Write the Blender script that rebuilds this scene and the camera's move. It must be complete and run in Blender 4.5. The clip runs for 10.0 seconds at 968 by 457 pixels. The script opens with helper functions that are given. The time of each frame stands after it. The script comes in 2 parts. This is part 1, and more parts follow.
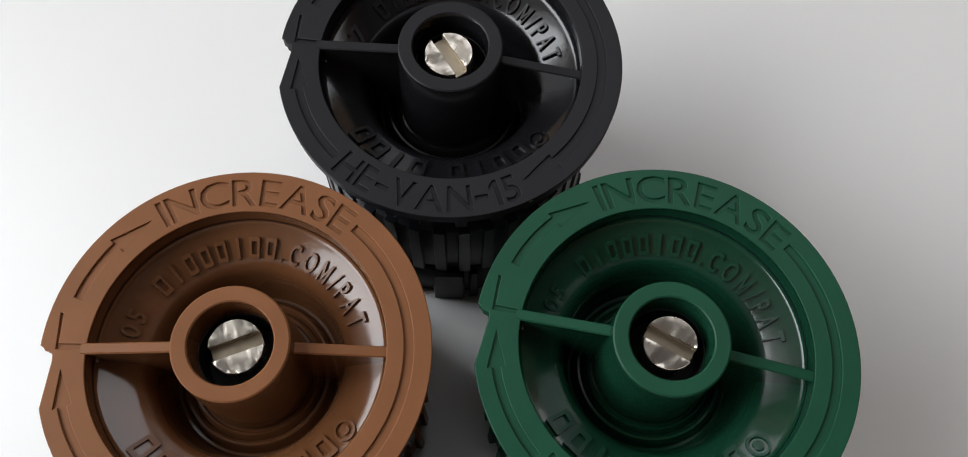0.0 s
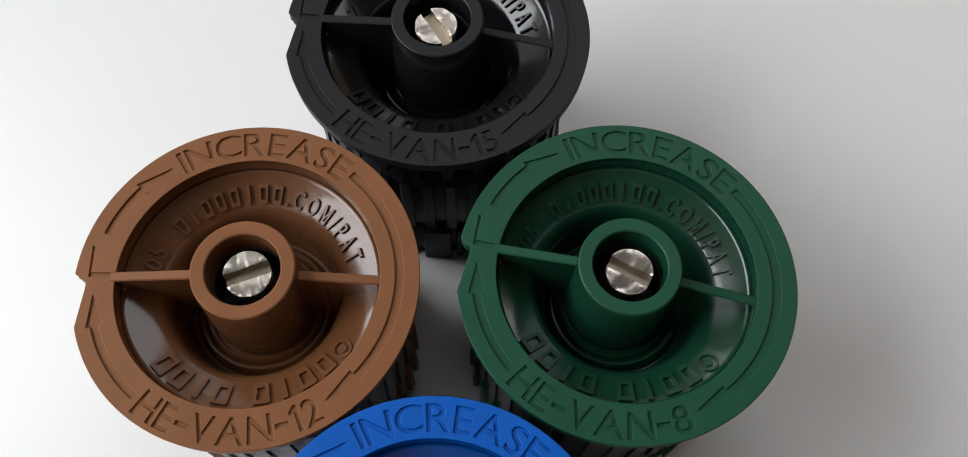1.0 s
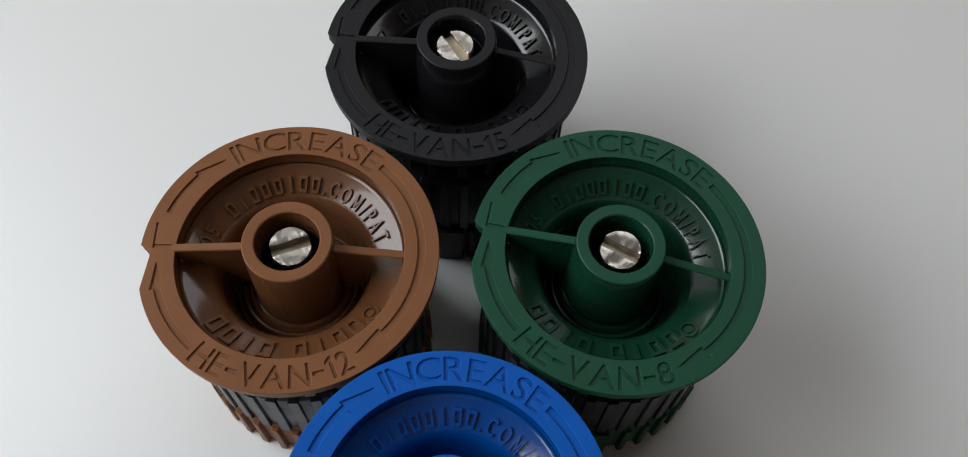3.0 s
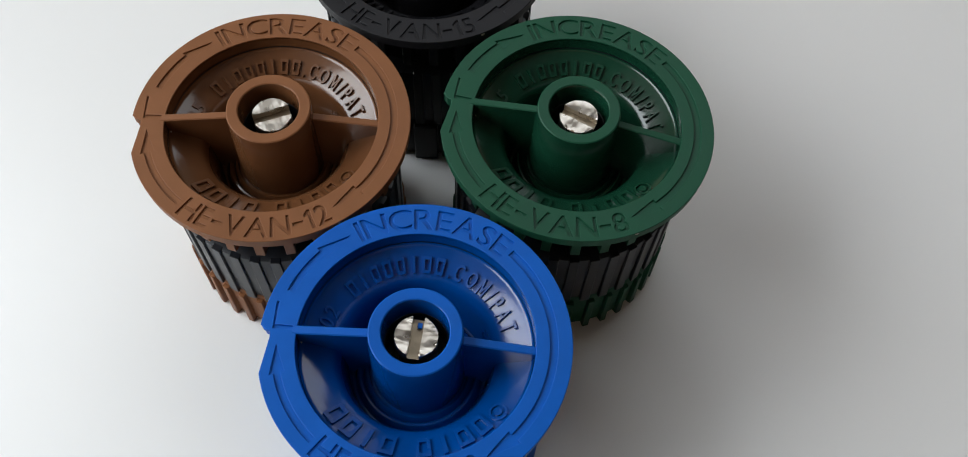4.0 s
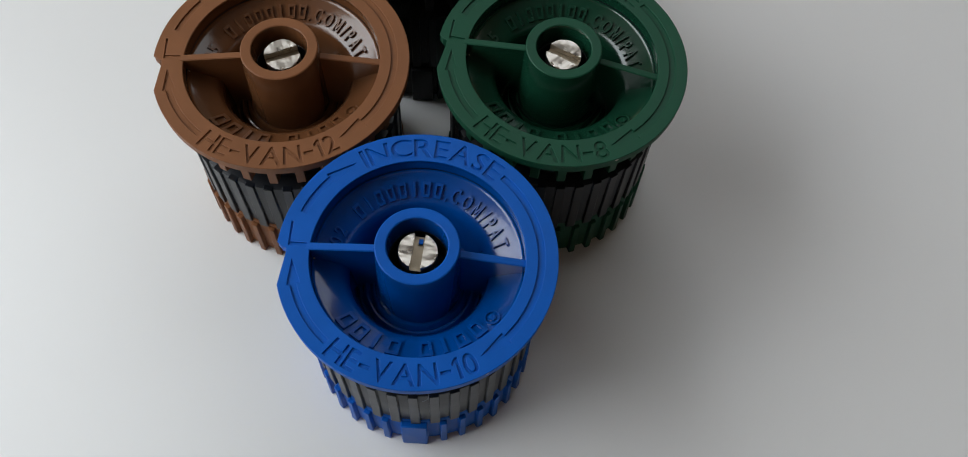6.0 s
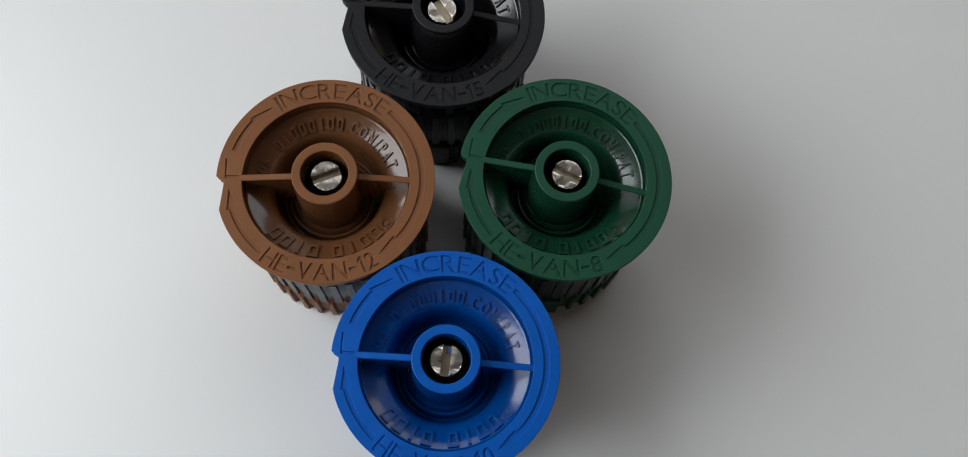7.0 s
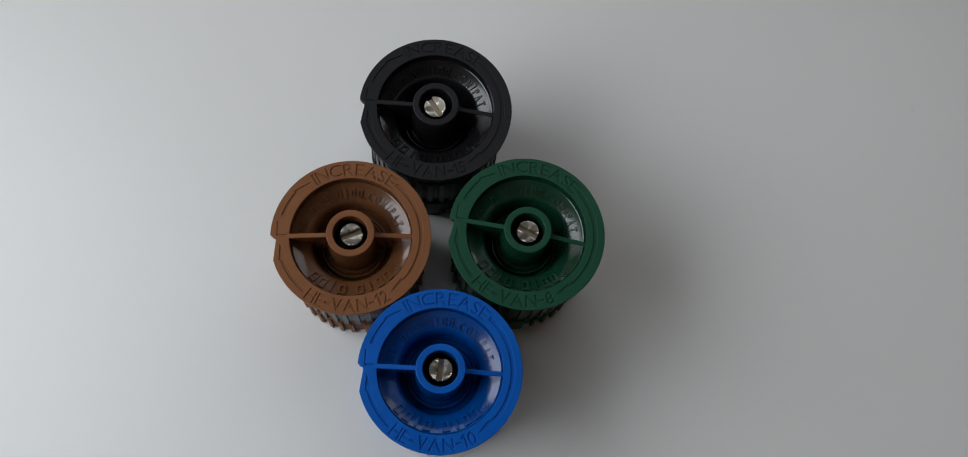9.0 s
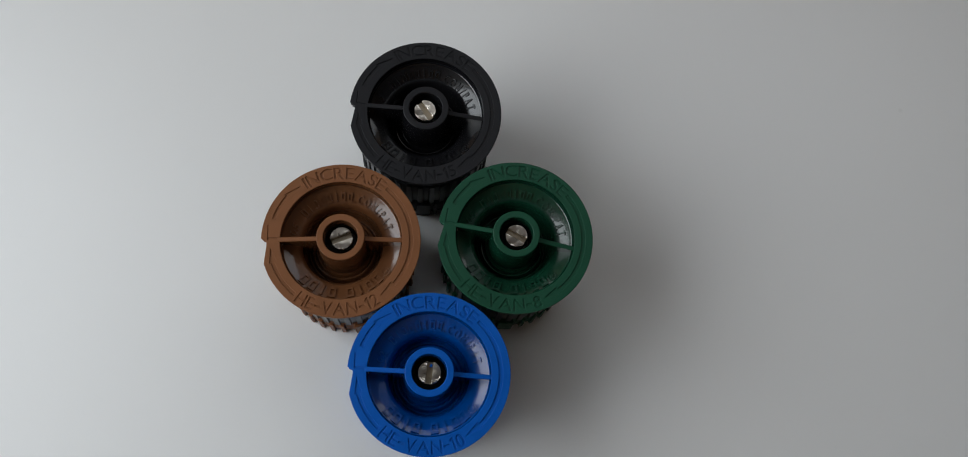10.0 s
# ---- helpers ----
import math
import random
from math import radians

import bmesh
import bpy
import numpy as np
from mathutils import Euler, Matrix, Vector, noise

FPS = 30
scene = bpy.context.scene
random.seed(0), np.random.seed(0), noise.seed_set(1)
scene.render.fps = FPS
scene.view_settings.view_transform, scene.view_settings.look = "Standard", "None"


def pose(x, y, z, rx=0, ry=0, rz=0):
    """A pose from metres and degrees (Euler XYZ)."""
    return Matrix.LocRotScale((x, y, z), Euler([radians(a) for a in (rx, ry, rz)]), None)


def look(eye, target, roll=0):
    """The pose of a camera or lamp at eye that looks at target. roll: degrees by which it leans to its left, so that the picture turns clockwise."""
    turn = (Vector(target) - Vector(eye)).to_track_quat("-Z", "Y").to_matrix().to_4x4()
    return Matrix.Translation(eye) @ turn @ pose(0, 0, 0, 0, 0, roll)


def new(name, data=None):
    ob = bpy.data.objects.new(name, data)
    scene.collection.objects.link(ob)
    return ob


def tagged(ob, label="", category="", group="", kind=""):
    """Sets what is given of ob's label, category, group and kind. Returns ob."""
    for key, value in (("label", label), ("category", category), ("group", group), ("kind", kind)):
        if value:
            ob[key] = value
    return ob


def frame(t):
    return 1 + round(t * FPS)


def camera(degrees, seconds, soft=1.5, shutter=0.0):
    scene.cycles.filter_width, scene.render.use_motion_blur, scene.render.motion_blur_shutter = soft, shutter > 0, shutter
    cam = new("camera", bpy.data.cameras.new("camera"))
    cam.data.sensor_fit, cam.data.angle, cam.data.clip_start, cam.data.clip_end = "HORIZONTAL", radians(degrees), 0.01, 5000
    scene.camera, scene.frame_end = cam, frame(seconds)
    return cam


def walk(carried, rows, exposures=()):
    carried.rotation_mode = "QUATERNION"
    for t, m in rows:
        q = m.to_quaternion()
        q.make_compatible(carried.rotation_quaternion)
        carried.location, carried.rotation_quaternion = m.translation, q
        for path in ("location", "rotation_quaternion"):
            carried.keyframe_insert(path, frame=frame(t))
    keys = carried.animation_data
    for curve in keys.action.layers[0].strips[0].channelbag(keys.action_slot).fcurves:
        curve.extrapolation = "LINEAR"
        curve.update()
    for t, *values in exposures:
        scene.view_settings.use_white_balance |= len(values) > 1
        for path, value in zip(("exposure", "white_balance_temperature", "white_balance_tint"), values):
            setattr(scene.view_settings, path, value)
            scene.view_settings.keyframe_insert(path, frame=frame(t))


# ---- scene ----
cam = camera(55.19, 10.0, soft=1.0)
PATH = [
    (0, 0.00048, 0.00157, 0.10349, 21.540, -0.954, 5.359),
    (0.5, 0.00128, -0.00524, 0.10650, 22.502, -0.998, 5.265),
    (1, 0.00312, -0.00974, 0.11035, 23.353, -0.977, 5.314),
    (1.5, 0.00282, -0.00993, 0.11318, 24.476, -0.853, 5.462),
    (2, 0.00251, -0.00493, 0.12108, 26.102, -0.787, 5.713),
    (2.5, 0.00006, -0.01368, 0.11971, 27.341, -1.680, 5.532),
    (2.7, 0.00149, -0.01840, 0.11880, 27.561, -1.543, 6.164),
    (3.8, 0.00543, -0.03914, 0.11830, 29.484, -1.262, 5.255),
    (4, 0.00771, -0.04268, 0.11736, 28.914, -1.570, 5.306),
    (4.5, 0.00799, -0.04879, 0.11158, 27.784, -1.425, 5.448),
    (5, 0.00858, -0.05468, 0.10883, 27.669, -1.256, 5.327),
    (5.5, 0.00993, -0.05643, 0.11035, 28.090, -1.199, 5.111),
    (5.7, 0.00958, -0.05626, 0.11516, 28.641, -1.332, 4.833),
    (6.8, 0.00201, -0.02996, 0.15034, 17.541, -2.785, 4.539),
    (7, 0.00088, -0.02806, 0.15846, 17.308, -2.643, 4.641),
    (7.5, -0.00126, -0.02434, 0.18209, 17.941, -2.745, 4.709),
    (8, -0.00063, -0.02388, 0.18936, 16.732, -2.571, 4.657),
    (8.5, -0.00072, -0.02627, 0.19853, 15.454, -3.295, 4.346),
    (9, -0.00184, -0.03193, 0.21002, 16.416, -3.761, 4.020),
    (9.5, 0.00062, -0.02932, 0.21254, 15.448, -3.452, 4.192),
    (10, -0.00082, -0.02752, 0.21313, 15.156, -4.021, 4.145),
]
EXPOSURES = [(0.0, 0.33, 6570, 9), (1.0, 0.33, 6570, 9), (2.0, 0.05, 6500, 9), (2.7, -0.06, 6480, 8), (4.0, 0.22, 6480, 7), (5.0, 0.14, 6470, 7),
             (5.7, -0.1, 6470, 7), (7.0, -0.07, 6460, 7), (7.5, -0.30, 6420, 7), (10.0, -0.46, 6400, 7)]
walk(cam, [(t, pose(x, y, z, rx, ry, rz)) for t, x, y, z, rx, ry, rz in PATH], EXPOSURES)

# ---- world and light ----
world = bpy.data.worlds.new("sky")
scene.world = world
world.use_nodes = True
wn = world.node_tree.nodes
sky = wn.new("ShaderNodeTexSky")
sky.sky_type, sky.sun_disc = "NISHITA", False
sky.sun_elevation, sky.sun_rotation = radians(35), radians(250)
wn["Background"].inputs["Strength"].default_value = 0.08
world.node_tree.links.new(sky.outputs["Color"], wn["Background"].inputs["Color"])

WIN_X, WIN_Y0, WIN_Y1, WIN_Z0, WIN_Z1 = -0.27, -0.23, 0.22, 0.10, 0.46   # opening in the west wall
NORTH_Y, NORTH_X0, NORTH_X1, NORTH_Z0, NORTH_Z1 = 0.32, -0.18, 0.42, 0.28, 0.98   # opening for the added lamp in the north wall


def opening_lamp(name, wide, high, watts, colour, eye, target):
    data = bpy.data.lights.new(name, "AREA")
    data.shape, data.size, data.size_y, data.energy, data.color = "RECTANGLE", wide, high, watts, colour
    ob = new(name, data)
    ob.matrix_world = look(eye, target)


mid_y, mid_z = (WIN_Y0 + WIN_Y1) / 2, (WIN_Z0 + WIN_Z1) / 2
opening_lamp("west_daylight", WIN_Y1 - WIN_Y0 - 0.04, WIN_Z1 - WIN_Z0 - 0.04, 1.88, (0.922, 0.957, 1.0), (WIN_X - 0.03, mid_y, mid_z), (1, mid_y, mid_z))
# Unseen north lamp, added so that the table dims towards the south.
mid_x, mid_z = (NORTH_X0 + NORTH_X1) / 2, (NORTH_Z0 + NORTH_Z1) / 2
opening_lamp("north_daylight", NORTH_X1 - NORTH_X0 - 0.04, NORTH_Z1 - NORTH_Z0 - 0.04, 1.5, (0.94, 0.965, 1.0), (mid_x, NORTH_Y + 0.03, mid_z), (mid_x, -1, mid_z))


# ---- materials ----
def node_mat(name):
    m = bpy.data.materials.new(name)
    m.use_nodes = True
    return m, m.node_tree.nodes, m.node_tree.links, m.node_tree.nodes["Principled BSDF"]


def plastic(name, colour, rough, grain=2500.0, bump=0.12, spread=0.10, wave=0.0, specks=0.0, coat=0.0, gloss=0.5):
    """Moulded plastic: fine eroded grain, cloudy wear, and now and then a pale dust speck."""
    m, n, l, b = node_mat(name)
    geo = n.new("ShaderNodeTexCoord")
    fine = n.new("ShaderNodeTexNoise")
    fine.inputs["Scale"].default_value, fine.inputs["Detail"].default_value = grain, 4
    wear = n.new("ShaderNodeTexNoise")
    wear.inputs["Scale"].default_value, wear.inputs["Detail"].default_value = 160, 5
    for tex in (fine, wear):
        l.new(geo.outputs["Object"], tex.inputs["Vector"])
    ramp = n.new("ShaderNodeMapRange")
    ramp.inputs["From Min"].default_value, ramp.inputs["From Max"].default_value = 0.3, 0.7
    ramp.inputs["To Min"].default_value, ramp.inputs["To Max"].default_value = 1 - spread, 1 + spread
    l.new(wear.outputs["Fac"], ramp.inputs["Value"])
    mul = n.new("ShaderNodeVectorMath")
    mul.operation = "SCALE"
    mul.inputs[0].default_value = colour
    l.new(ramp.outputs["Result"], mul.inputs["Scale"])
    col = mul.outputs["Vector"]
    if specks:
        vor = n.new("ShaderNodeTexVoronoi")
        vor.inputs["Scale"].default_value = 330
        l.new(geo.outputs["Object"], vor.inputs["Vector"])
        near = n.new("ShaderNodeMath")
        near.operation, near.inputs[1].default_value = "LESS_THAN", specks
        l.new(vor.outputs["Distance"], near.inputs[0])
        some = n.new("ShaderNodeSeparateColor")
        l.new(vor.outputs["Color"], some.inputs["Color"])
        few = n.new("ShaderNodeMath")
        few.operation, few.inputs[1].default_value = "GREATER_THAN", 0.8
        l.new(some.outputs["Red"], few.inputs[0])
        both = n.new("ShaderNodeMath")
        both.operation = "MULTIPLY"
        l.new(near.outputs[0], both.inputs[0])
        l.new(few.outputs[0], both.inputs[1])
        mix = n.new("ShaderNodeMix")
        mix.data_type = "RGBA"
        l.new(both.outputs[0], mix.inputs["Factor"])
        l.new(col, mix.inputs["A"])
        mix.inputs["B"].default_value = (0.5, 0.47, 0.42, 1)
        col = mix.outputs["Result"]
    l.new(col, b.inputs["Base Color"])
    rr = n.new("ShaderNodeMapRange")
    rr.inputs["From Min"].default_value, rr.inputs["From Max"].default_value = 0.3, 0.7
    rr.inputs["To Min"].default_value, rr.inputs["To Max"].default_value = rough - 0.06, rough + 0.08
    l.new(wear.outputs["Fac"], rr.inputs["Value"])
    l.new(rr.outputs["Result"], b.inputs["Roughness"])
    bp = n.new("ShaderNodeBump")
    bp.inputs["Strength"].default_value, bp.inputs["Distance"].default_value = bump, 0.00005
    l.new(fine.outputs["Fac"], bp.inputs["Height"])
    l.new(bp.outputs["Normal"], b.inputs["Normal"])
    if wave:
        slow = n.new("ShaderNodeTexNoise")
        slow.inputs["Scale"].default_value, slow.inputs["Detail"].default_value = 380, 2
        l.new(geo.outputs["Object"], slow.inputs["Vector"])
        wb = n.new("ShaderNodeBump")
        wb.inputs["Strength"].default_value, wb.inputs["Distance"].default_value = wave, 0.0002
        l.new(slow.outputs["Fac"], wb.inputs["Height"])
        l.new(bp.outputs["Normal"], wb.inputs["Normal"])
        l.new(wb.outputs["Normal"], b.inputs["Normal"])
    b.inputs["IOR"].default_value = 1.5
    b.inputs["Specular IOR Level"].default_value = gloss
    b.inputs["Coat Weight"].default_value, b.inputs["Coat Roughness"].default_value = coat, 0.12
    return m


def metal(name, colour, rough):
    m, n, l, b = node_mat(name)
    geo = n.new("ShaderNodeTexCoord")
    tex = n.new("ShaderNodeTexNoise")
    tex.inputs["Scale"].default_value, tex.inputs["Detail"].default_value = 520, 5
    l.new(geo.outputs["Object"], tex.inputs["Vector"])
    rr = n.new("ShaderNodeMapRange")
    rr.inputs["To Min"].default_value, rr.inputs["To Max"].default_value = rough - 0.1, rough + 0.15
    l.new(tex.outputs["Fac"], rr.inputs["Value"])
    l.new(rr.outputs["Result"], b.inputs["Roughness"])
    bp = n.new("ShaderNodeBump")
    bp.inputs["Strength"].default_value, bp.inputs["Distance"].default_value = 0.6, 0.00010
    l.new(tex.outputs["Fac"], bp.inputs["Height"])
    l.new(bp.outputs["Normal"], b.inputs["Normal"])
    b.inputs["Base Color"].default_value = (*colour, 1)
    b.inputs["Metallic"].default_value = 1.0
    return m


def painted(name, colour, rough, scale=6.0, spread=0.03, bump=0.05):
    m, n, l, b = node_mat(name)
    geo = n.new("ShaderNodeTexCoord")
    tex = n.new("ShaderNodeTexNoise")
    tex.inputs["Scale"].default_value, tex.inputs["Detail"].default_value = scale, 6
    l.new(geo.outputs["Object"], tex.inputs["Vector"])
    ramp = n.new("ShaderNodeMapRange")
    ramp.inputs["To Min"].default_value, ramp.inputs["To Max"].default_value = 1 - spread, 1 + spread
    l.new(tex.outputs["Fac"], ramp.inputs["Value"])
    mul = n.new("ShaderNodeVectorMath")
    mul.operation = "SCALE"
    mul.inputs[0].default_value = colour
    l.new(ramp.outputs["Result"], mul.inputs["Scale"])
    l.new(mul.outputs["Vector"], b.inputs["Base Color"])
    fine = n.new("ShaderNodeTexNoise")
    fine.inputs["Scale"].default_value = scale * 120
    l.new(geo.outputs["Object"], fine.inputs["Vector"])
    bp = n.new("ShaderNodeBump")
    bp.inputs["Strength"].default_value, bp.inputs["Distance"].default_value = bump, 0.0001
    l.new(fine.outputs["Fac"], bp.inputs["Height"])
    l.new(bp.outputs["Normal"], b.inputs["Normal"])
    b.inputs["Roughness"].default_value = rough
    return m


COLOURS = {
    "brown": (0.212, 0.086, 0.035),
    "green": (0.010, 0.066, 0.035),
    "blue": (0.0004, 0.090, 0.43),
    "black": (0.013, 0.013, 0.015),
}
CAP = {k: plastic(f"{k}_cap_plastic", c, 0.46, specks=0.08, gloss=0.20) for k, c in COLOURS.items()}
# Same plastic as the cap, polished; shade of the recesses darkens its colour.
SHADED_GLOSS = {k: plastic(f"{k}_shaded_polished_plastic", tuple(0.64 * v for v in c), 0.15, grain=900, bump=0.06, specks=0.04, wave=0.10, gloss=0.5, coat=0.45) for k, c in COLOURS.items()}
# Bowl lettering: cap plastic with the bowl's shade mixed into its base.
SHADED_SATIN = {k: plastic(f"{k}_shaded_satin_plastic", tuple(0.64 * v for v in c), 0.28, grain=1500, bump=0.1, gloss=0.4) for k, c in COLOURS.items()}
BARREL = plastic("black_barrel_plastic", (0.0095, 0.0115, 0.0155), 0.38, specks=0.03, gloss=0.42)
NICKEL = metal("nickel_plated_brass", (0.66, 0.61, 0.54), 0.27)
# Slot bed: darker and browner than the screw head.
SLOT_BRASS = metal("slot_bed_brass", (0.30, 0.25, 0.185), 0.34)
BURR = plastic("pale_burr_plastic", (0.14, 0.16, 0.20), 0.3)
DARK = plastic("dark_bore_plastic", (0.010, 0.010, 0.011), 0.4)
def laminate(name, colour):
    """Satin white laminate with a few tiny grey marks."""
    m = painted(name, colour, 0.36, scale=14, spread=0.012, bump=0.04)
    n, l = m.node_tree.nodes, m.node_tree.links
    b = n["Principled BSDF"]
    was = b.inputs["Base Color"].links[0].from_socket
    geo = n.new("ShaderNodeTexCoord")
    vor = n.new("ShaderNodeTexVoronoi")
    vor.inputs["Scale"].default_value = 34
    l.new(geo.outputs["Object"], vor.inputs["Vector"])
    near = n.new("ShaderNodeMapRange")
    near.inputs["From Min"].default_value, near.inputs["From Max"].default_value = 0.010, 0.026
    near.inputs["To Min"].default_value, near.inputs["To Max"].default_value = 1.0, 0.0
    l.new(vor.outputs["Distance"], near.inputs["Value"])
    some = n.new("ShaderNodeSeparateColor")
    l.new(vor.outputs["Color"], some.inputs["Color"])
    few = n.new("ShaderNodeMath")
    few.operation, few.inputs[1].default_value = "GREATER_THAN", 0.55
    l.new(some.outputs["Green"], few.inputs[0])
    amount = n.new("ShaderNodeMath")
    amount.operation = "MULTIPLY"
    l.new(near.outputs["Result"], amount.inputs[0])
    l.new(few.outputs[0], amount.inputs[1])
    faint = n.new("ShaderNodeMath")
    faint.operation, faint.inputs[1].default_value = "MULTIPLY", 0.12
    l.new(amount.outputs[0], faint.inputs[0])
    mix = n.new("ShaderNodeMix")
    mix.data_type = "RGBA"
    l.new(faint.outputs[0], mix.inputs["Factor"])
    l.new(was, mix.inputs["A"])
    mix.inputs["B"].default_value = (0.38, 0.37, 0.35, 1)
    l.new(mix.outputs["Result"], b.inputs["Base Color"])
    return m


LAMINATE = laminate("white_laminate", (0.80, 0.80, 0.79))
WALL = painted("wall_paint", (0.78, 0.77, 0.75), 0.8)
DIM = painted("taupe_wall_paint", (0.36, 0.25, 0.17), 0.8)
CEILING = painted("ceiling_paint", (0.50, 0.50, 0.51), 0.9)
FLOOR = painted("floor_boards", (0.30, 0.20, 0.13), 0.5, scale=9, spread=0.25)

MM = 0.001


# ---- mesh helpers (lengths in millimetres unless a scale is given) ----
def finish(bm, name, scale=MM, angle=35.0):
    for v in bm.verts:
        v.co *= scale
    bmesh.ops.recalc_face_normals(bm, faces=bm.faces[:])
    for f in bm.faces:
        f.smooth = True
    for e in bm.edges:
        e.smooth = len(e.link_faces) == 2 and e.calc_face_angle(0) < radians(angle)
    me = bpy.data.meshes.new(name)
    bm.to_mesh(me)
    bm.free()
    return me


def part(name, bm, material, parent, label="", scale=MM, kind=""):
    me = bm if isinstance(bm, bpy.types.Mesh) else finish(bm, name, scale)
    if not me.materials:
        me.materials.append(material)
    ob = new(name, me)
    ob.parent = parent
    return tagged(ob, label=label, kind=kind)


def lathe(profile, n=96):
    bm = bmesh.new()
    rings = []
    for r, z in profile:
        rings.append([bm.verts.new((r * math.cos(2 * math.pi * i / n), r * math.sin(2 * math.pi * i / n), z)) for i in range(n)] if r > 0 else [bm.verts.new((0, 0, z))])
    for a, b in zip(rings, rings[1:]):
        for i in range(n):
            j = (i + 1) % n
            if len(a) == 1 and len(b) == 1:
                continue
            if len(a) == 1:
                bm.faces.new((a[0], b[i], b[j]))
            elif len(b) == 1:
                bm.faces.new((a[i], a[j], b[0]))
            else:
                bm.faces.new((a[i], a[j], b[j], b[i]))
    return bm


def box(x0, x1, y0, y1, z0, z1, bevel=0.0, bm=None):
    bm = bm or bmesh.new()
    got = bmesh.ops.create_cube(bm, size=1.0)["verts"]
    for v in got:
        v.co = Vector(((x0 + x1) / 2 + v.co.x * (x1 - x0), (y0 + y1) / 2 + v.co.y * (y1 - y0), (z0 + z1) / 2 + v.co.z * (z1 - z0)))
    if bevel:
        edges = list({e for v in got for e in v.link_edges})
        bmesh.ops.bevel(bm, geom=edges, offset=bevel, segments=2, affect="EDGES", profile=0.6)
    return bm


def polar(r, a):
    return (r * math.cos(radians(a)), r * math.sin(radians(a)))


# ---- lettering ----
GLYPHS = {}


def glyph(ch, bold=0.14):
    """A letter of the built-in font as a flat mesh: its vertices, faces and outline loops, 1 high."""
    if ch == "1":
        pts = [(-0.02, 0), (0.16, 0), (0.16, 1), (0.02, 1), (-0.22, 0.80), (-0.22, 0.66), (-0.02, 0.76)]
        return pts, [[0, 1, 2, 6], [2, 3, 4, 5, 6]], [[0, 1, 2, 3, 4, 5, 6]], 0.40
    if ch == "M":
        pts = [(-0.45, 0), (-0.45, 1), (-0.27, 1), (0, 0.45), (0.27, 1), (0.45, 1), (0.45, 0), (0.29, 0), (0.29, 0.62), (0.06, 0.15), (-0.06, 0.15), (-0.29, 0.62), (-0.29, 0)]
        return pts, [[0, 12, 11, 2, 1], [11, 10, 3, 2], [10, 9, 3], [9, 8, 4, 3], [8, 7, 6, 5, 4]], [list(range(12, -1, -1))], 0.90
    if ch == "-":
        pts = [(-0.26, 0.36), (0.26, 0.36), (0.26, 0.54), (-0.26, 0.54)]
        return pts, [[0, 1, 2, 3]], [[0, 1, 2, 3]], 0.52
    if (ch, bold) in GLYPHS:
        return GLYPHS[ch, bold]
    cu = bpy.data.curves.new("glyph", "FONT")
    cu.body, cu.size, cu.resolution_u, cu.offset = ch, 10.0, 3, bold
    ob = new("glyph", cu)
    bpy.context.view_layer.update()
    me = bpy.data.meshes.new_from_object(ob.evaluated_get(bpy.context.evaluated_depsgraph_get()))
    bpy.data.objects.remove(ob)
    bpy.data.curves.remove(cu)
    bm = bmesh.new()
    bm.from_mesh(me)
    bpy.data.meshes.remove(me)
    bmesh.ops.remove_doubles(bm, verts=bm.verts[:], dist=0.002)
    high = 7.0
    x0 = min(v.co.x for v in bm.verts)
    x1 = max(v.co.x for v in bm.verts)
    bm.verts.index_update()
    pts = [((v.co.x - (x0 + x1) / 2) / high, v.co.y / high) for v in bm.verts]
    faces = [[v.index for v in f.verts] for f in bm.faces]
    follow = {}
    for f in bm.faces:
        for lp in f.loops:
            if len(lp.edge.link_faces) == 1:
                follow.setdefault(lp.vert.index, []).append(lp.link_loop_next.vert.index)
    loops = []
    while follow:
        start = next(iter(follow))
        loop, at = [start], start
        while True:
            nxt = follow[at].pop()
            if not follow[at]:
                del follow[at]
            if nxt == start:
                break
            loop.append(nxt)
            at = nxt
            if at not in follow:
                break
        if len(loop) > 2:
            loops.append(loop)
    bm.free()
    GLYPHS[ch, bold] = (pts, faces, loops, (x1 - x0) / high)
    return GLYPHS[ch, bold]


def spread_word(word, a0, a1, radius, height, gap):
    """Angles of the letters of a word from a0 to a1 round an arc, and their stretch across."""
    total = radians(abs(a1 - a0)) * radius
    widths = [glyph(c)[3] if c != " " else 0.5 for c in word]
    stretch = (total - gap * (len(word) - 1)) / (sum(widths) * height)
    sign, at, out = (1 if a1 > a0 else -1), 0.0, []
    for c, w in zip(word, widths):
        w *= stretch * height
        out.append((c, a0 + sign * math.degrees((at + w / 2) / radius), w))
        at += w + gap
    return out, stretch, sign


def arc_point(u, v, angle, base, height, stretch, radius, sign):
    """A letter's own place (u across, v up, letter 1 high) bent round the arc; sign -1: its top points outwards."""
    r = base + v * height if sign < 0 else base - v * height
    a = angle + sign * math.degrees(u * height * stretch / radius)
    return r, a


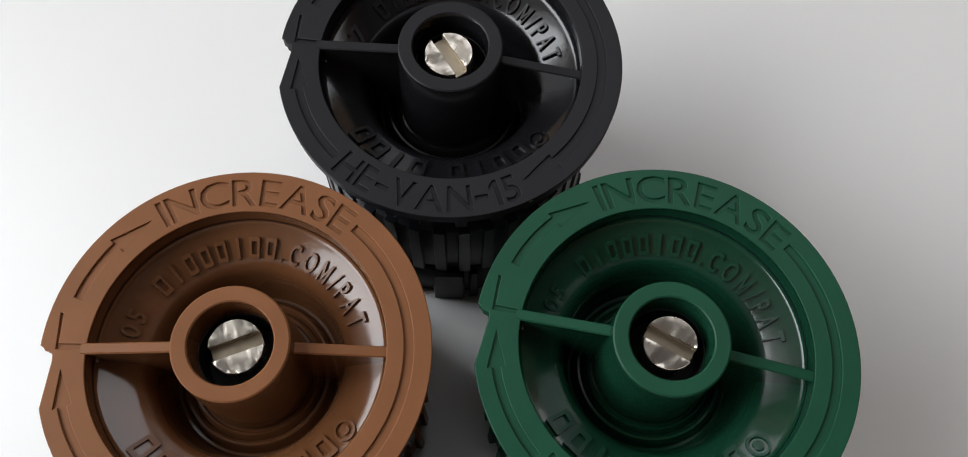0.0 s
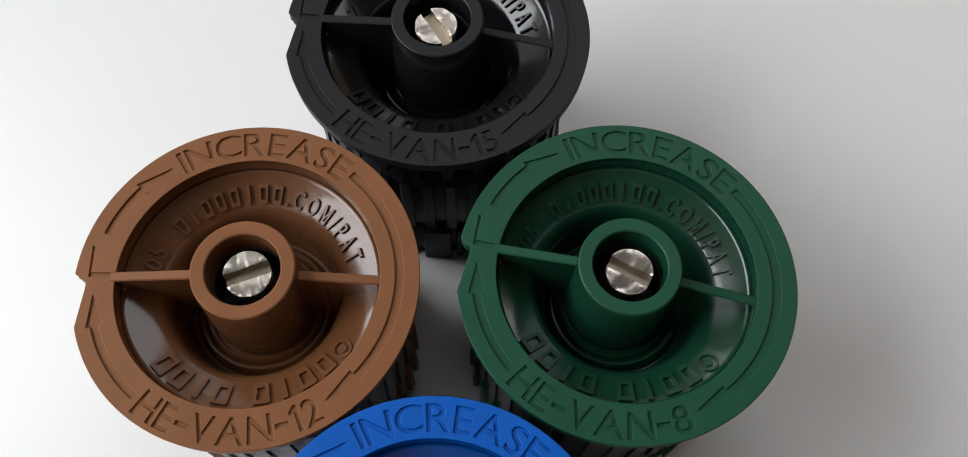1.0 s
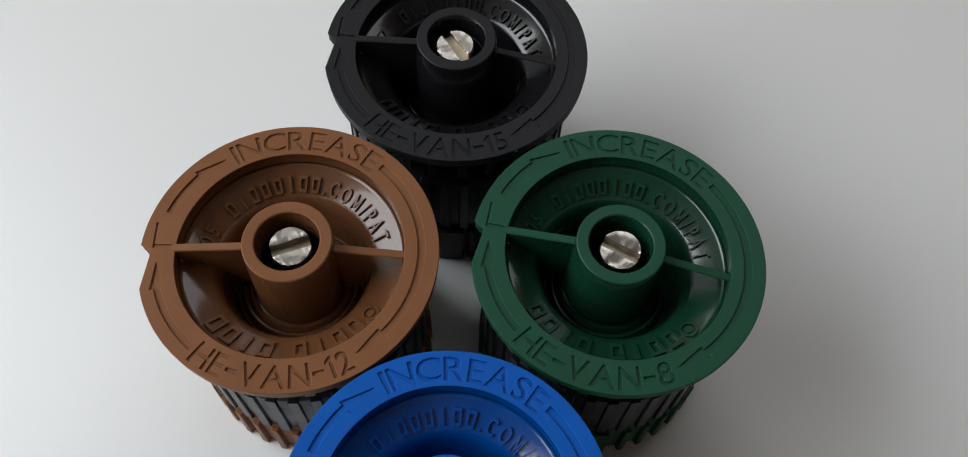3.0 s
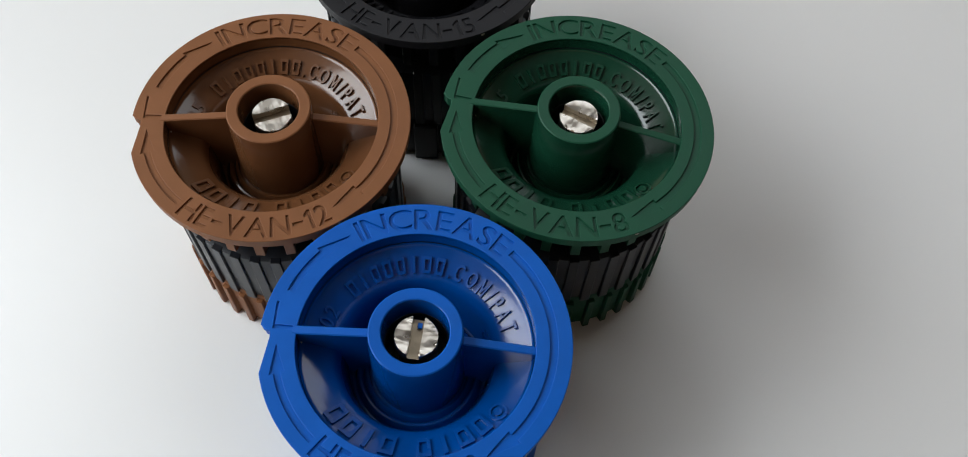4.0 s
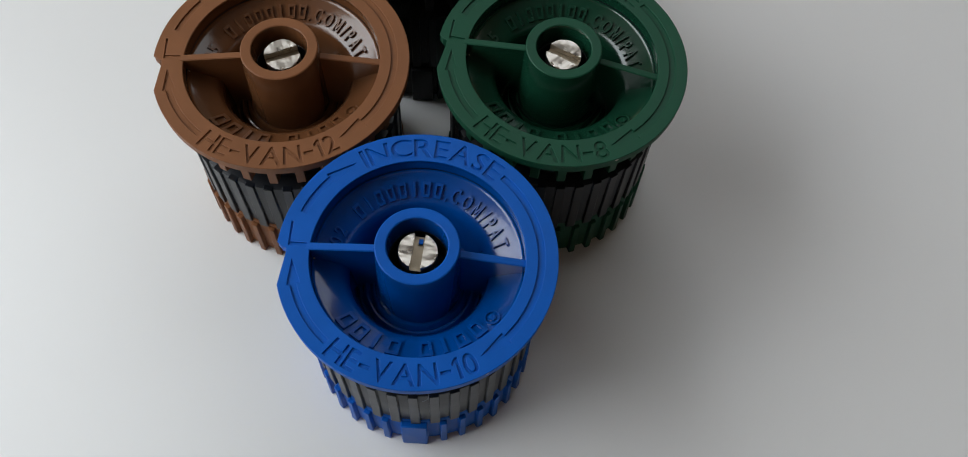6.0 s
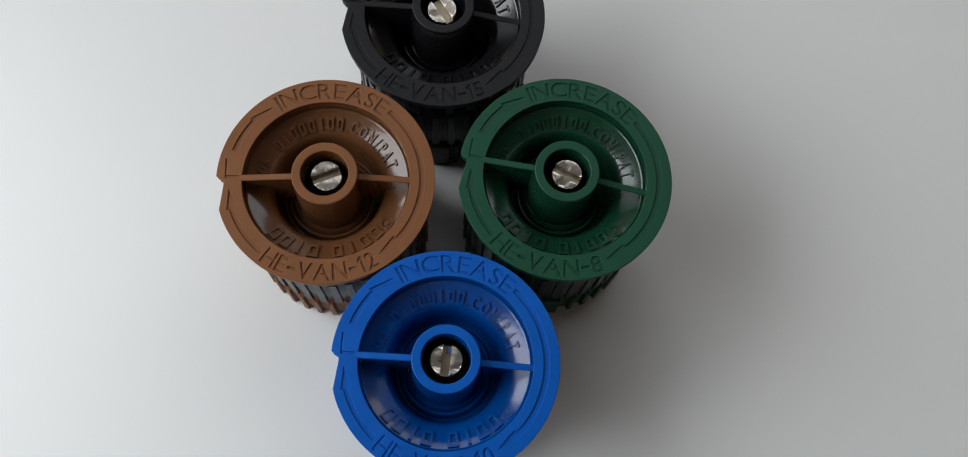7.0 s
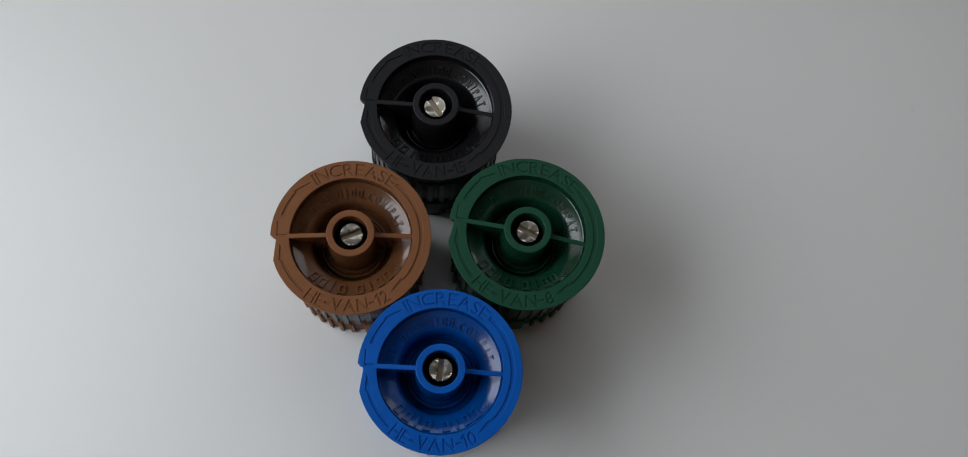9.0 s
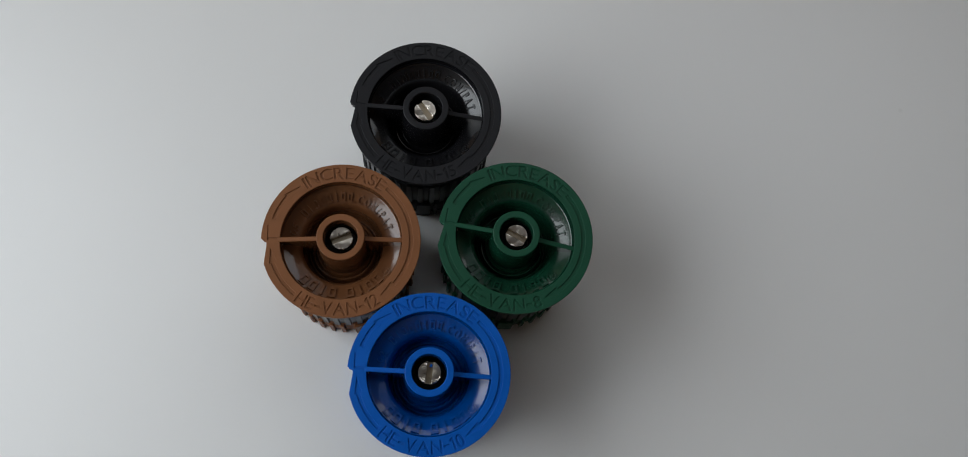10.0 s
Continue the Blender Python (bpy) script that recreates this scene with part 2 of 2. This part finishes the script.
# ---- the nozzle ----
R_OUT, R_IN = 16.2, 12.45
BOWL = [(12.42, -0.25), (12.34, -1.6), (12.25, -1.85), (12.1, -2.0), (11.9, -2.08), (11.6, -2.20), (10.8, -2.58), (10.0, -2.97), (9.4, -3.27), (9.0, -3.50), (8.7, -3.78), (8.45, -4.12),
        (8.25, -4.6), (8.1, -5.3), (7.9, -7.0), (7.65, -8.9), (7.4, -9.4), (7.15, -9.45), (6.95, -9.1), (6.8, -8.6), (6.6, -8.35), (6.4, -8.3), (6.2, -8.5), (6.1, -8.7), (6.0, -8.5),
        (5.85, -8.15), (5.7, -8.0), (5.5, -8.1), (5.4, -8.4), (5.0, -8.5)]
HEIGHT = 28.0


def bowl_z(r):
    for (r1, z1), (r0, z0) in zip(BOWL, BOWL[1:]):
        if r0 <= r <= r1:
            return z0 + (z1 - z0) * (r - r0) / (r1 - r0)
    return -2.0


def rim_outline(inset=0.0):
    """The flange seen from above: a circle with a step at the pointer and a flat behind it."""
    out = [polar(R_OUT - inset, a) for a in np.linspace(198.0, 539.0, 150)]
    out += [polar(R_OUT - 0.3 - inset, 179.7), polar(15.75 - inset, 180.6), polar(15.15 - inset, 181.3), polar(15.10 - inset, 182.2)]
    x0, y0 = polar(15.08 - inset, 184.0)
    x1, y1 = polar(R_OUT - inset, 198.0)
    return out + [(x0 + (x1 - x0) * k, y0 + (y1 - y0) * k) for k in (0, 0.35, 0.7)]


def arrow(tail, barb, tip, r_mid, half, head):
    """A curved arrow as an outline: band from tail to barb, then a head that ends at tip."""
    n = max(4, int(abs(barb - tail) / 3))
    arc = np.linspace(tail, barb, n)
    return ([polar(r_mid + half, a) for a in arc] + [polar(r_mid + head, barb), polar(r_mid - 0.1, tip), polar(r_mid - head, barb)] + [polar(r_mid - half, a) for a in arc[::-1]])


def face_plate(model):
    """The flange's top skin, pierced by its letters and arrows, so that they lie sunk in the flange."""
    loops = [rim_outline(), [polar(R_IN, a) for a in np.linspace(0, 360, 128, endpoint=False)]]
    for word, a0, a1, base, radius in (("INCREASE", 123.3, 52.3, 13.05, 14.2), (model, 234.0, 302.0, 15.65, 14.4)):
        letters, stretch, sign = spread_word(word, a0, a1, radius, 2.5, 0.24)
        for ch, angle, _ in letters:
            pts, _, outlines, _ = glyph(ch)
            for lp in outlines:
                loops.append([polar(*arc_point(*pts[i], angle, base, 2.5, stretch, radius, sign)) for i in lp])
    loops.append(arrow(162.6, 141.0, 126.3, 14.45, 0.40, 0.85))
    loops.append(arrow(231.5, 199.5, 186.5, 14.45, 0.38, 0.80))
    loops.append(arrow(50.3, -41.0, -55.8, 14.28, 0.42, 0.85))
    loops.append([polar(15.05, 168.3), polar(14.75, 178.2), polar(12.85, 178.0), polar(12.85, 180.2), polar(14.95, 180.2), polar(15.35, 168.3)])
    cu = bpy.data.curves.new("plate", "CURVE")
    cu.dimensions, cu.fill_mode, cu.extrude = "2D", "BOTH", 0.035
    cu.bevel_depth, cu.bevel_resolution, cu.offset = 0.08, 2, -0.05
    for lp in loops:
        sp = cu.splines.new("POLY")
        sp.points.add(len(lp) - 1)
        for p, (x, y) in zip(sp.points, lp):
            p.co = (x, y, 0, 1)
        sp.use_cyclic_u = True
    ob = new("plate", cu)
    bpy.context.view_layer.update()
    me = bpy.data.meshes.new_from_object(ob.evaluated_get(bpy.context.evaluated_depsgraph_get()))
    bpy.data.objects.remove(ob)
    bpy.data.curves.remove(cu)
    bm = bmesh.new()
    bm.from_mesh(me)
    bpy.data.meshes.remove(me)
    for v in bm.verts:
        v.co.z -= 0.115
    return bm


def flange_mesh(model):
    bm = face_plate(model)
    levels = [(0.05, -0.22), (0.05, -1.35), (0.35, -1.7)]
    rings = [[bm.verts.new((x, y, z)) for x, y in rim_outline(inset)] for inset, z in levels]
    n = len(rings[0])
    inner = [[bm.verts.new((*polar(r, 198.0 + 360.0 * i / n), z)) for i in range(n)] for r, z in ((R_IN + 0.04, -0.22), (R_IN + 0.1, -1.7))]
    for a, b in zip([inner[0]] + rings, rings + [inner[1]]):
        for i in range(n):
            j = (i + 1) % n
            bm.faces.new((a[i], a[j], b[j], b[i]))
    return bm


def plain_shape(wide, open_shape):
    """An upright bar, or an open box, as wide as a letter and 1 high."""
    if not open_shape:
        half = 0.13
        return [(-half, 0), (-half, 0.5), (-half, 1), (half, 1), (half, 0.5), (half, 0)], [[0, 1, 4, 5], [1, 2, 3, 4]]
    a, b, c = wide / 2, wide / 2 - 0.2, 0.06
    pts = []
    for half, low, cut in ((a, 0.0, c), (b, 0.2, 0.03)):
        pts += [(-half, low + cut), (-half + cut, low), (half - cut, low), (half, low + cut), (half, 1 - low - cut), (half - cut, 1 - low), (-half + cut, 1 - low), (-half, 1 - low - cut)]
    return pts, [[i, (i + 1) % 8, 8 + (i + 1) % 8, 8 + i] for i in range(8)]


def raised(word, a0, a1, base, height, radius, gap, lift=0.28, plain=""):
    """Letters standing up from the bowl; those in plain are bars or open boxes without a letter's shape."""
    bm = bmesh.new()
    letters, stretch, sign = spread_word(word, a0, a1, radius, height, gap)
    for k, (ch, angle, w) in enumerate(letters):
        if ch == " ":
            continue
        if k < len(plain) and plain[k] == "x":
            pts, faces = plain_shape(w / (height * stretch), open_shape=False)
        elif k < len(plain) and plain[k] == "o":
            pts, faces = plain_shape(w / (height * stretch), open_shape=True)
        else:
            pts, faces, _, _ = glyph(ch, 0.10)
        low, top = [], []
        for u, v in pts:
            r, a = arc_point(u, v, angle, base, height, stretch, radius, sign)
            low.append(bm.verts.new((*polar(r, a), bowl_z(r) - 0.1)))
            x, y = polar(r, a)
            top.append(bm.verts.new((x * (1 - 0.012), y * (1 - 0.012), bowl_z(r) + lift)))
        count = {}
        for f in faces:
            bm.faces.new([top[i] for i in f])
            for i, j in zip(f, f[1:] + f[:1]):
                count[(i, j)] = 1
        for i, j in count:
            if (j, i) not in count:
                bm.faces.new((top[j], top[i], low[i], low[j]))
    return bm


def mark_ring(r, a, size):
    """A small raised circle on the bowl."""
    bm = bmesh.new()
    cx, cy = polar(r, a)
    for r0, r1 in ((size, size - 0.22), (size * 0.45, 0.0)):
        top, low = [], []
        for i in range(24):
            for rr, dst in ((r0, top), (r1, low)):
                x, y = cx + rr * math.cos(i * math.pi / 12), cy + rr * math.sin(i * math.pi / 12)
                dst.append((x, y, bowl_z(math.hypot(x, y)) + 0.22))
        t = [bm.verts.new(p) for p in top]
        u = [bm.verts.new(p) for p in low]
        d = [bm.verts.new((p[0], p[1], p[2] - 0.35)) for p in top]
        for i in range(24):
            j = (i + 1) % 24
            bm.faces.new((t[i], t[j], u[j], u[i]))
            bm.faces.new((t[i], t[j], d[j], d[i]))
    return bm


def shaded_sides(bm, name, top, side):
    """A part with matt level faces; its polished drawn sides have shade in their colour."""
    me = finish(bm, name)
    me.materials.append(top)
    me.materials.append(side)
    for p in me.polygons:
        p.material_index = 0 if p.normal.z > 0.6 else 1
    return me


def rib_mesh(a, r_end, z_rim, z_boss, half):
    bm = bmesh.new()
    pts = []
    for r in (4.6, 8.6, r_end):
        k = (r - 4.6) / (r_end - 4.6)
        z = z_boss + (z_rim - z_boss) * k
        pts.append([(r, -half - 0.12, -10.4), (r, -half, z - 0.12), (r, -half + 0.12, z), (r, half - 0.12, z), (r, half, z - 0.12), (r, half + 0.12, -10.4)])
    rows = [[bm.verts.new(p) for p in row] for row in pts]
    for p, q in zip(rows, rows[1:]):
        for i in range(5):
            bm.faces.new((p[i], p[i + 1], q[i + 1], q[i]))
    bm.faces.new(rows[0])
    bm.faces.new(rows[-1][::-1])
    bmesh.ops.rotate(bm, verts=bm.verts[:], cent=(0, 0, 0), matrix=Matrix.Rotation(radians(a), 3, "Z"))
    return bm


def screw_mesh(seed):
    """A slotted screw head on a short shank: the two halves of its top stand askew, dented and nicked by the screwdriver."""
    rnd = random.Random(seed)
    r, slot, n = 2.28, 0.62, 40
    bm = bmesh.new()
    for side in (1, -1):
        tx, ty, dent = rnd.uniform(-0.10, 0.10), side * rnd.uniform(-0.05, 0.16), rnd.uniform(0, 50)
        a0 = math.asin(slot / r)
        angles = np.linspace(a0, math.pi - a0, n)
        rows = []
        for k in (1.0, 1.0, 0.95, 0.72, 0.48, 0.24, 0.0):
            row = []
            for a in angles:
                ex, ey = r * math.cos(a), r * math.sin(a)
                x, y = ex * (1 if k == 1 else 0.97), slot + (ey - slot) * k
                z = -0.12 if k == 1 else tx * x + ty * y * 0.6 + 0.17 * noise.noise((x * 0.8 + dent, y * 0.8, side)) + 0.05 * noise.noise((x * 3 + dent, y * 3, side))
                if k == 0.0:
                    z -= 0.05
                row.append([x, side * y, z])
            rows.append(row)
        for p in rows[0]:
            p[2] = -1.6
        vs = [[bm.verts.new(p) for p in row] for row in rows]
        for p, q in zip(vs, vs[1:]):
            for i in range(n - 1):
                bm.faces.new((p[i], p[i + 1], q[i + 1], q[i]))
        wall = [bm.verts.new((v.co.x, side * slot, -1.6)) for v in vs[-1]]
        for i in range(n - 1):
            bm.faces.new((vs[-1][i], vs[-1][i + 1], wall[i + 1], wall[i]))
    shank = lathe([(0, -1.2), (2.15, -1.2), (2.0, -1.7), (1.9, -6.0), (0, -6.0)], 32)
    me = bpy.data.meshes.new("shank")
    shank.to_mesh(me)
    shank.free()
    bm.from_mesh(me)
    bpy.data.meshes.remove(me)
    return bm


def slot_mesh(seed):
    """The worn bed of a screw's slot."""
    bm = bmesh.new()
    cols = np.linspace(-2.15, 2.15, 14)
    bed = [[bm.verts.new((x, y * 0.67, -0.9 + 0.05 * noise.noise((x * 2, y * 2, seed)))) for x in cols] for y in (-1, -0.3, 0.4, 1)]
    for p, q in zip(bed, bed[1:]):
        for i in range(13):
            bm.faces.new((p[i], p[i + 1], q[i + 1], q[i]))
    return bm


def shared(name, bm, material):
    me = finish(bm, name)
    me.materials.append(material)
    return me


def wedge(r0, r1, half0, half1, z0, z1, bevel=0.08, lean=0.0):
    """A tooth standing on a drum, its flat front at r1, bevelled."""
    bm = bmesh.new()
    vs = [bm.verts.new(p) for p in ((r0, -half0, z0), (r0, half0, z0), (r1, half1, z0), (r1, -half1, z0), (r0, -half0, z1), (r0, half0, z1), (r1 - lean, half1, z1), (r1 - lean, -half1, z1))]
    for f in ((0, 1, 2, 3), (7, 6, 5, 4), (0, 4, 5, 1), (1, 5, 6, 2), (2, 6, 7, 3), (3, 7, 4, 0)):
        bm.faces.new([vs[i] for i in f])
    if bevel:
        bmesh.ops.bevel(bm, geom=bm.edges[:], offset=bevel, segments=1, affect="EDGES")
    return bm


def nozzle(colour, model, code, place, turn, slot, block, screw_off, label):
    thing = new("sprinkler_nozzle")
    thing.matrix_world = pose(place[0], place[1], 0, 0, 0, turn)
    tagged(thing, label=label, category="sprinkler nozzle", group="sprinkler nozzles on the table")
    up = HEIGHT
    cap, gloss = CAP[colour], SHADED_GLOSS[colour]

    def put(name, bm, mat, parent=thing, label="", lift=up):
        ob = part(name, bm, mat, parent, label)
        ob.location.z = lift * MM if parent is thing else 0
        return ob

    flange = put("flange", flange_mesh(model), cap, label=f"flat {colour} rim with sunken letters and arrows")
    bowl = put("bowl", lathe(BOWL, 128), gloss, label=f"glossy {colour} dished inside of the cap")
    web = "oxoooxoo"
    part("raised_lettering", raised("HHHHHHHH.COM/PAT", 143.0, 17.0, 9.25, 1.75, 10.0, 0.55, plain=web), SHADED_SATIN[colour], bowl)
    part("raised_lettering", raised("HHHH HHHH", 222.0, 318.0, 11.85, 2.2, 10.8, 0.62, lift=0.24, plain="ooxo oxoo"), SHADED_SATIN[colour], bowl)
    part("raised_mark", mark_ring(10.9, 325.5, 0.95), SHADED_SATIN[colour], bowl)
    part("raised_lettering", raised(code, 170.0 if len(code) > 1 else 165.0, 157.0, 9.6, 1.5, 10.2, 0.4, lift=0.15), SHADED_SATIN[colour], bowl)
    put("boss", shaded_sides(lathe([(5.3, -10.2), (5.2, -9.0), (4.92, 1.9), (4.85, 2.2), (4.72, 2.3), (3.62, 2.3), (3.5, 2.2), (3.45, 2.0), (3.35, -5.0)], 96), "boss", cap, gloss), cap, label=f"round {colour} hollow boss")
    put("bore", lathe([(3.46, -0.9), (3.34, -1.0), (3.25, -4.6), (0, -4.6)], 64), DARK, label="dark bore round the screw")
    put("rib", shaded_sides(rib_mesh(180.0, 12.85, 0.05, 0.9, 0.48), "rib", cap, gloss), cap)
    put("rib", shaded_sides(rib_mesh(0.0, 12.47, -0.35, 0.9, 0.48), "rib", cap, gloss), cap)
    screw = put("screw", screw_mesh(len(model) + len(code)), NICKEL, label="nickel-plated slotted screw head")
    screw.location = (screw_off[0] * MM, screw_off[1] * MM, (up + 0.9) * MM)
    part("slot", slot_mesh(len(code)), SLOT_BRASS, screw, "dull slot of the screw")
    screw.rotation_euler = (radians(1.5), radians(-1.0), radians(slot - turn))

    barrel = put("barrel", lathe([(12.3, -1.5), (12.2, -8.6), (13.7, -8.75), (14.15, -8.9), (14.2, -9.1), (14.0, -20.0), (13.0, -20.2)], 108), BARREL, label="black ribbed barrel")
    for i in range(26):
        tooth = part("tooth", CAP_TOOTH[colour], cap, flange)
        tooth.rotation_euler.z = radians(360 / 26 * i + 4)
    for i in range(36):
        ridge = part("ridge", RIDGE, BARREL, barrel)
        ridge.rotation_euler.z = radians(10 * i + 2)
    ring = put("base_ring", lathe([(13.2, -19.4), (14.0, -19.5), (14.2, -19.8), (14.15, -27.5), (13.9, -27.8), (12.0, -27.8), (11.8, -22.0), (0, -22.0)], 108), cap, label=f"{colour} toothed ring at the foot")
    for i in range(36):
        a = 10 * i + 6
        if abs((a - block + 180) % 360 - 180) < 10:
            continue
        tooth = part("tooth", BASE_TOOTH[colour], cap, ring)
        tooth.rotation_euler.z = radians(a)
    lug = part("lug", BASE_LUG[colour], cap, ring, f"wide {colour} lug")
    lug.rotation_euler.z = radians(block)
    return thing


RIDGE = shared("ridge", wedge(13.0, 14.45, 0.72, 0.62, -20.0, -8.75, 0.08, 0.0), BARREL)
CAP_TOOTH = {k: shared("tooth", wedge(12.9, 14.5, 0.66, 0.56, -6.7, -1.5, 0.06, 0.0), CAP[k]) for k in COLOURS}
BASE_TOOTH = {k: shared("tooth", wedge(13.6, 14.85, 0.52, 0.44, -28.0, -20.3, 0.1, 0.1), CAP[k]) for k in COLOURS}
BASE_LUG = {k: shared("lug", wedge(13.4, 15.0, 1.75, 1.7, -28.0, -20.2, 0.15, 0.08), CAP[k]) for k in COLOURS}

# ---- the unseen room, closed round the table to shape bounced light ----
def slab(name, x0, x1, y0, y1, z0, z1, mat, bevel=0.0, kind="structure", label="", category=""):
    ob = new(name, finish(box(x0, x1, y0, y1, z0, z1, bevel), name, 1.0))
    ob.data.materials.append(mat)
    return tagged(ob, kind=kind, label=label, category=category)


FZ, CZ, EX, SY, NY = -0.74, 1.75, 2.0, -0.50, NORTH_Y
slab("floor", WIN_X - 0.2, EX + 0.2, SY - 0.2, NY + 0.2, FZ - 0.1, FZ, FLOOR, label="plain brown boarded floor of the room")
slab("ceiling", WIN_X - 0.2, EX + 0.2, SY - 0.2, NY + 0.2, CZ, CZ + 0.1, CEILING, label="plain dim painted ceiling of the room")
slab("wall_east", EX, EX + 0.2, SY, NY, FZ, CZ, DIM, label="plain taupe painted wall, unseen, added to close the room")
bm = box(WIN_X - 0.2, EX + 0.2, NY, NY + 0.2, FZ, NORTH_Z0)
box(WIN_X - 0.2, EX + 0.2, NY, NY + 0.2, NORTH_Z1, CZ, bm=bm)
box(WIN_X - 0.2, NORTH_X0, NY, NY + 0.2, NORTH_Z0, NORTH_Z1, bm=bm)
box(NORTH_X1, EX + 0.2, NY, NY + 0.2, NORTH_Z0, NORTH_Z1, bm=bm)
north = new("wall_north", finish(bm, "wall_north", 1.0))
north.data.materials.append(DIM)
tagged(north, kind="structure", label="plain taupe painted wall with an opening for the added fill lamp")
slab("wall_south", WIN_X - 0.2, EX + 0.2, SY - 0.2, SY, FZ, CZ, DIM, label="plain taupe painted wall, unseen, added to close the room")
bm = box(WIN_X - 0.2, WIN_X, SY, NY, FZ, WIN_Z0)
box(WIN_X - 0.2, WIN_X, SY, NY, WIN_Z1, CZ, bm=bm)
box(WIN_X - 0.2, WIN_X, SY, WIN_Y0, WIN_Z0, WIN_Z1, bm=bm)
box(WIN_X - 0.2, WIN_X, WIN_Y1, NY, WIN_Z0, WIN_Z1, bm=bm)
west = new("wall_west", finish(bm, "wall_west", 1.0))
west.data.materials.append(WALL)
tagged(west, kind="structure", label="plain warm white wall with a window opening")

# ---- the table ----
table = new("table")
table.location = (0.1, 0.05, FZ)
tagged(table, label="white laminate table with a smooth satin top", category="table")
part("tabletop", box(-0.36, 0.7, -0.44, 0.26, 0.712, 0.74, 0.003), LAMINATE, table, scale=1.0)
for lx in (-0.32, 0.64):
    for ly in (-0.38, 0.20):
        part("leg", box(lx - 0.025, lx + 0.025, ly - 0.025, ly + 0.025, 0, 0.712, 0.003), LAMINATE, table, scale=1.0)

# ---- the four nozzles ----
nozzle("brown", "HE-VAN-12", "05", (-0.02048, 0.01854), 5.2, 26, -77, (0.1, 0.1), "brown plastic sprinkler nozzle with a slotted screw, standing on the table")
nozzle("green", "HE-VAN-8", "05", (0.01518, 0.02245), -6.5, -24, -80, (0.1, 0.0), "dark green sprinkler nozzle with slotted screw, standing on the table")
blue = nozzle("blue", "HE-VAN-10", "02", (-0.00016, -0.00708), 0.9, 88, -89, (0.0, 0.0), "bright blue sprinkler nozzle with slotted screw, standing on the table")
nozzle("black", "HE-VAN-15", "7", (-0.00578, 0.04822), -1.2, -52, -85, (-0.2, 0.0), "black plastic sprinkler nozzle with a slotted screw, standing on the table")


# ---- fine plastic burrs under the rims, left by the mould ----
def burr(parent, points):
    cu = bpy.data.curves.new("burr", "CURVE")
    cu.dimensions, cu.bevel_depth, cu.bevel_resolution = "3D", 0.022, 1
    sp = cu.splines.new("NURBS")
    sp.points.add(len(points) - 1)
    for p, co in zip(sp.points, points):
        p.co = (*co, 1)
    sp.use_endpoint_u, sp.order_u = True, 3
    ob = new("burr", cu)
    bpy.context.view_layer.update()
    me = bpy.data.meshes.new_from_object(ob.evaluated_get(bpy.context.evaluated_depsgraph_get()))
    bpy.data.objects.remove(ob)
    bpy.data.curves.remove(cu)
    bm = bmesh.new()
    bm.from_mesh(me)
    bpy.data.meshes.remove(me)
    part("burr", bm, BURR, parent, "pale hair-thin plastic burr")


for kid in blue.children:
    if kid.name.startswith("screw"):
        part("plastic_chip", box(1.15, 1.75, -0.45, 0.05, -0.88, -0.55, 0.06), CAP["blue"], kid, "small blue plastic chip caught in the slot")
    if kid.name.startswith("flange"):
        burr(kid, [(2.3, -14.4, -5.2), (2.6, -14.8, -6.2), (2.2, -15.0, -7.2), (1.7, -15.0, -7.8)])
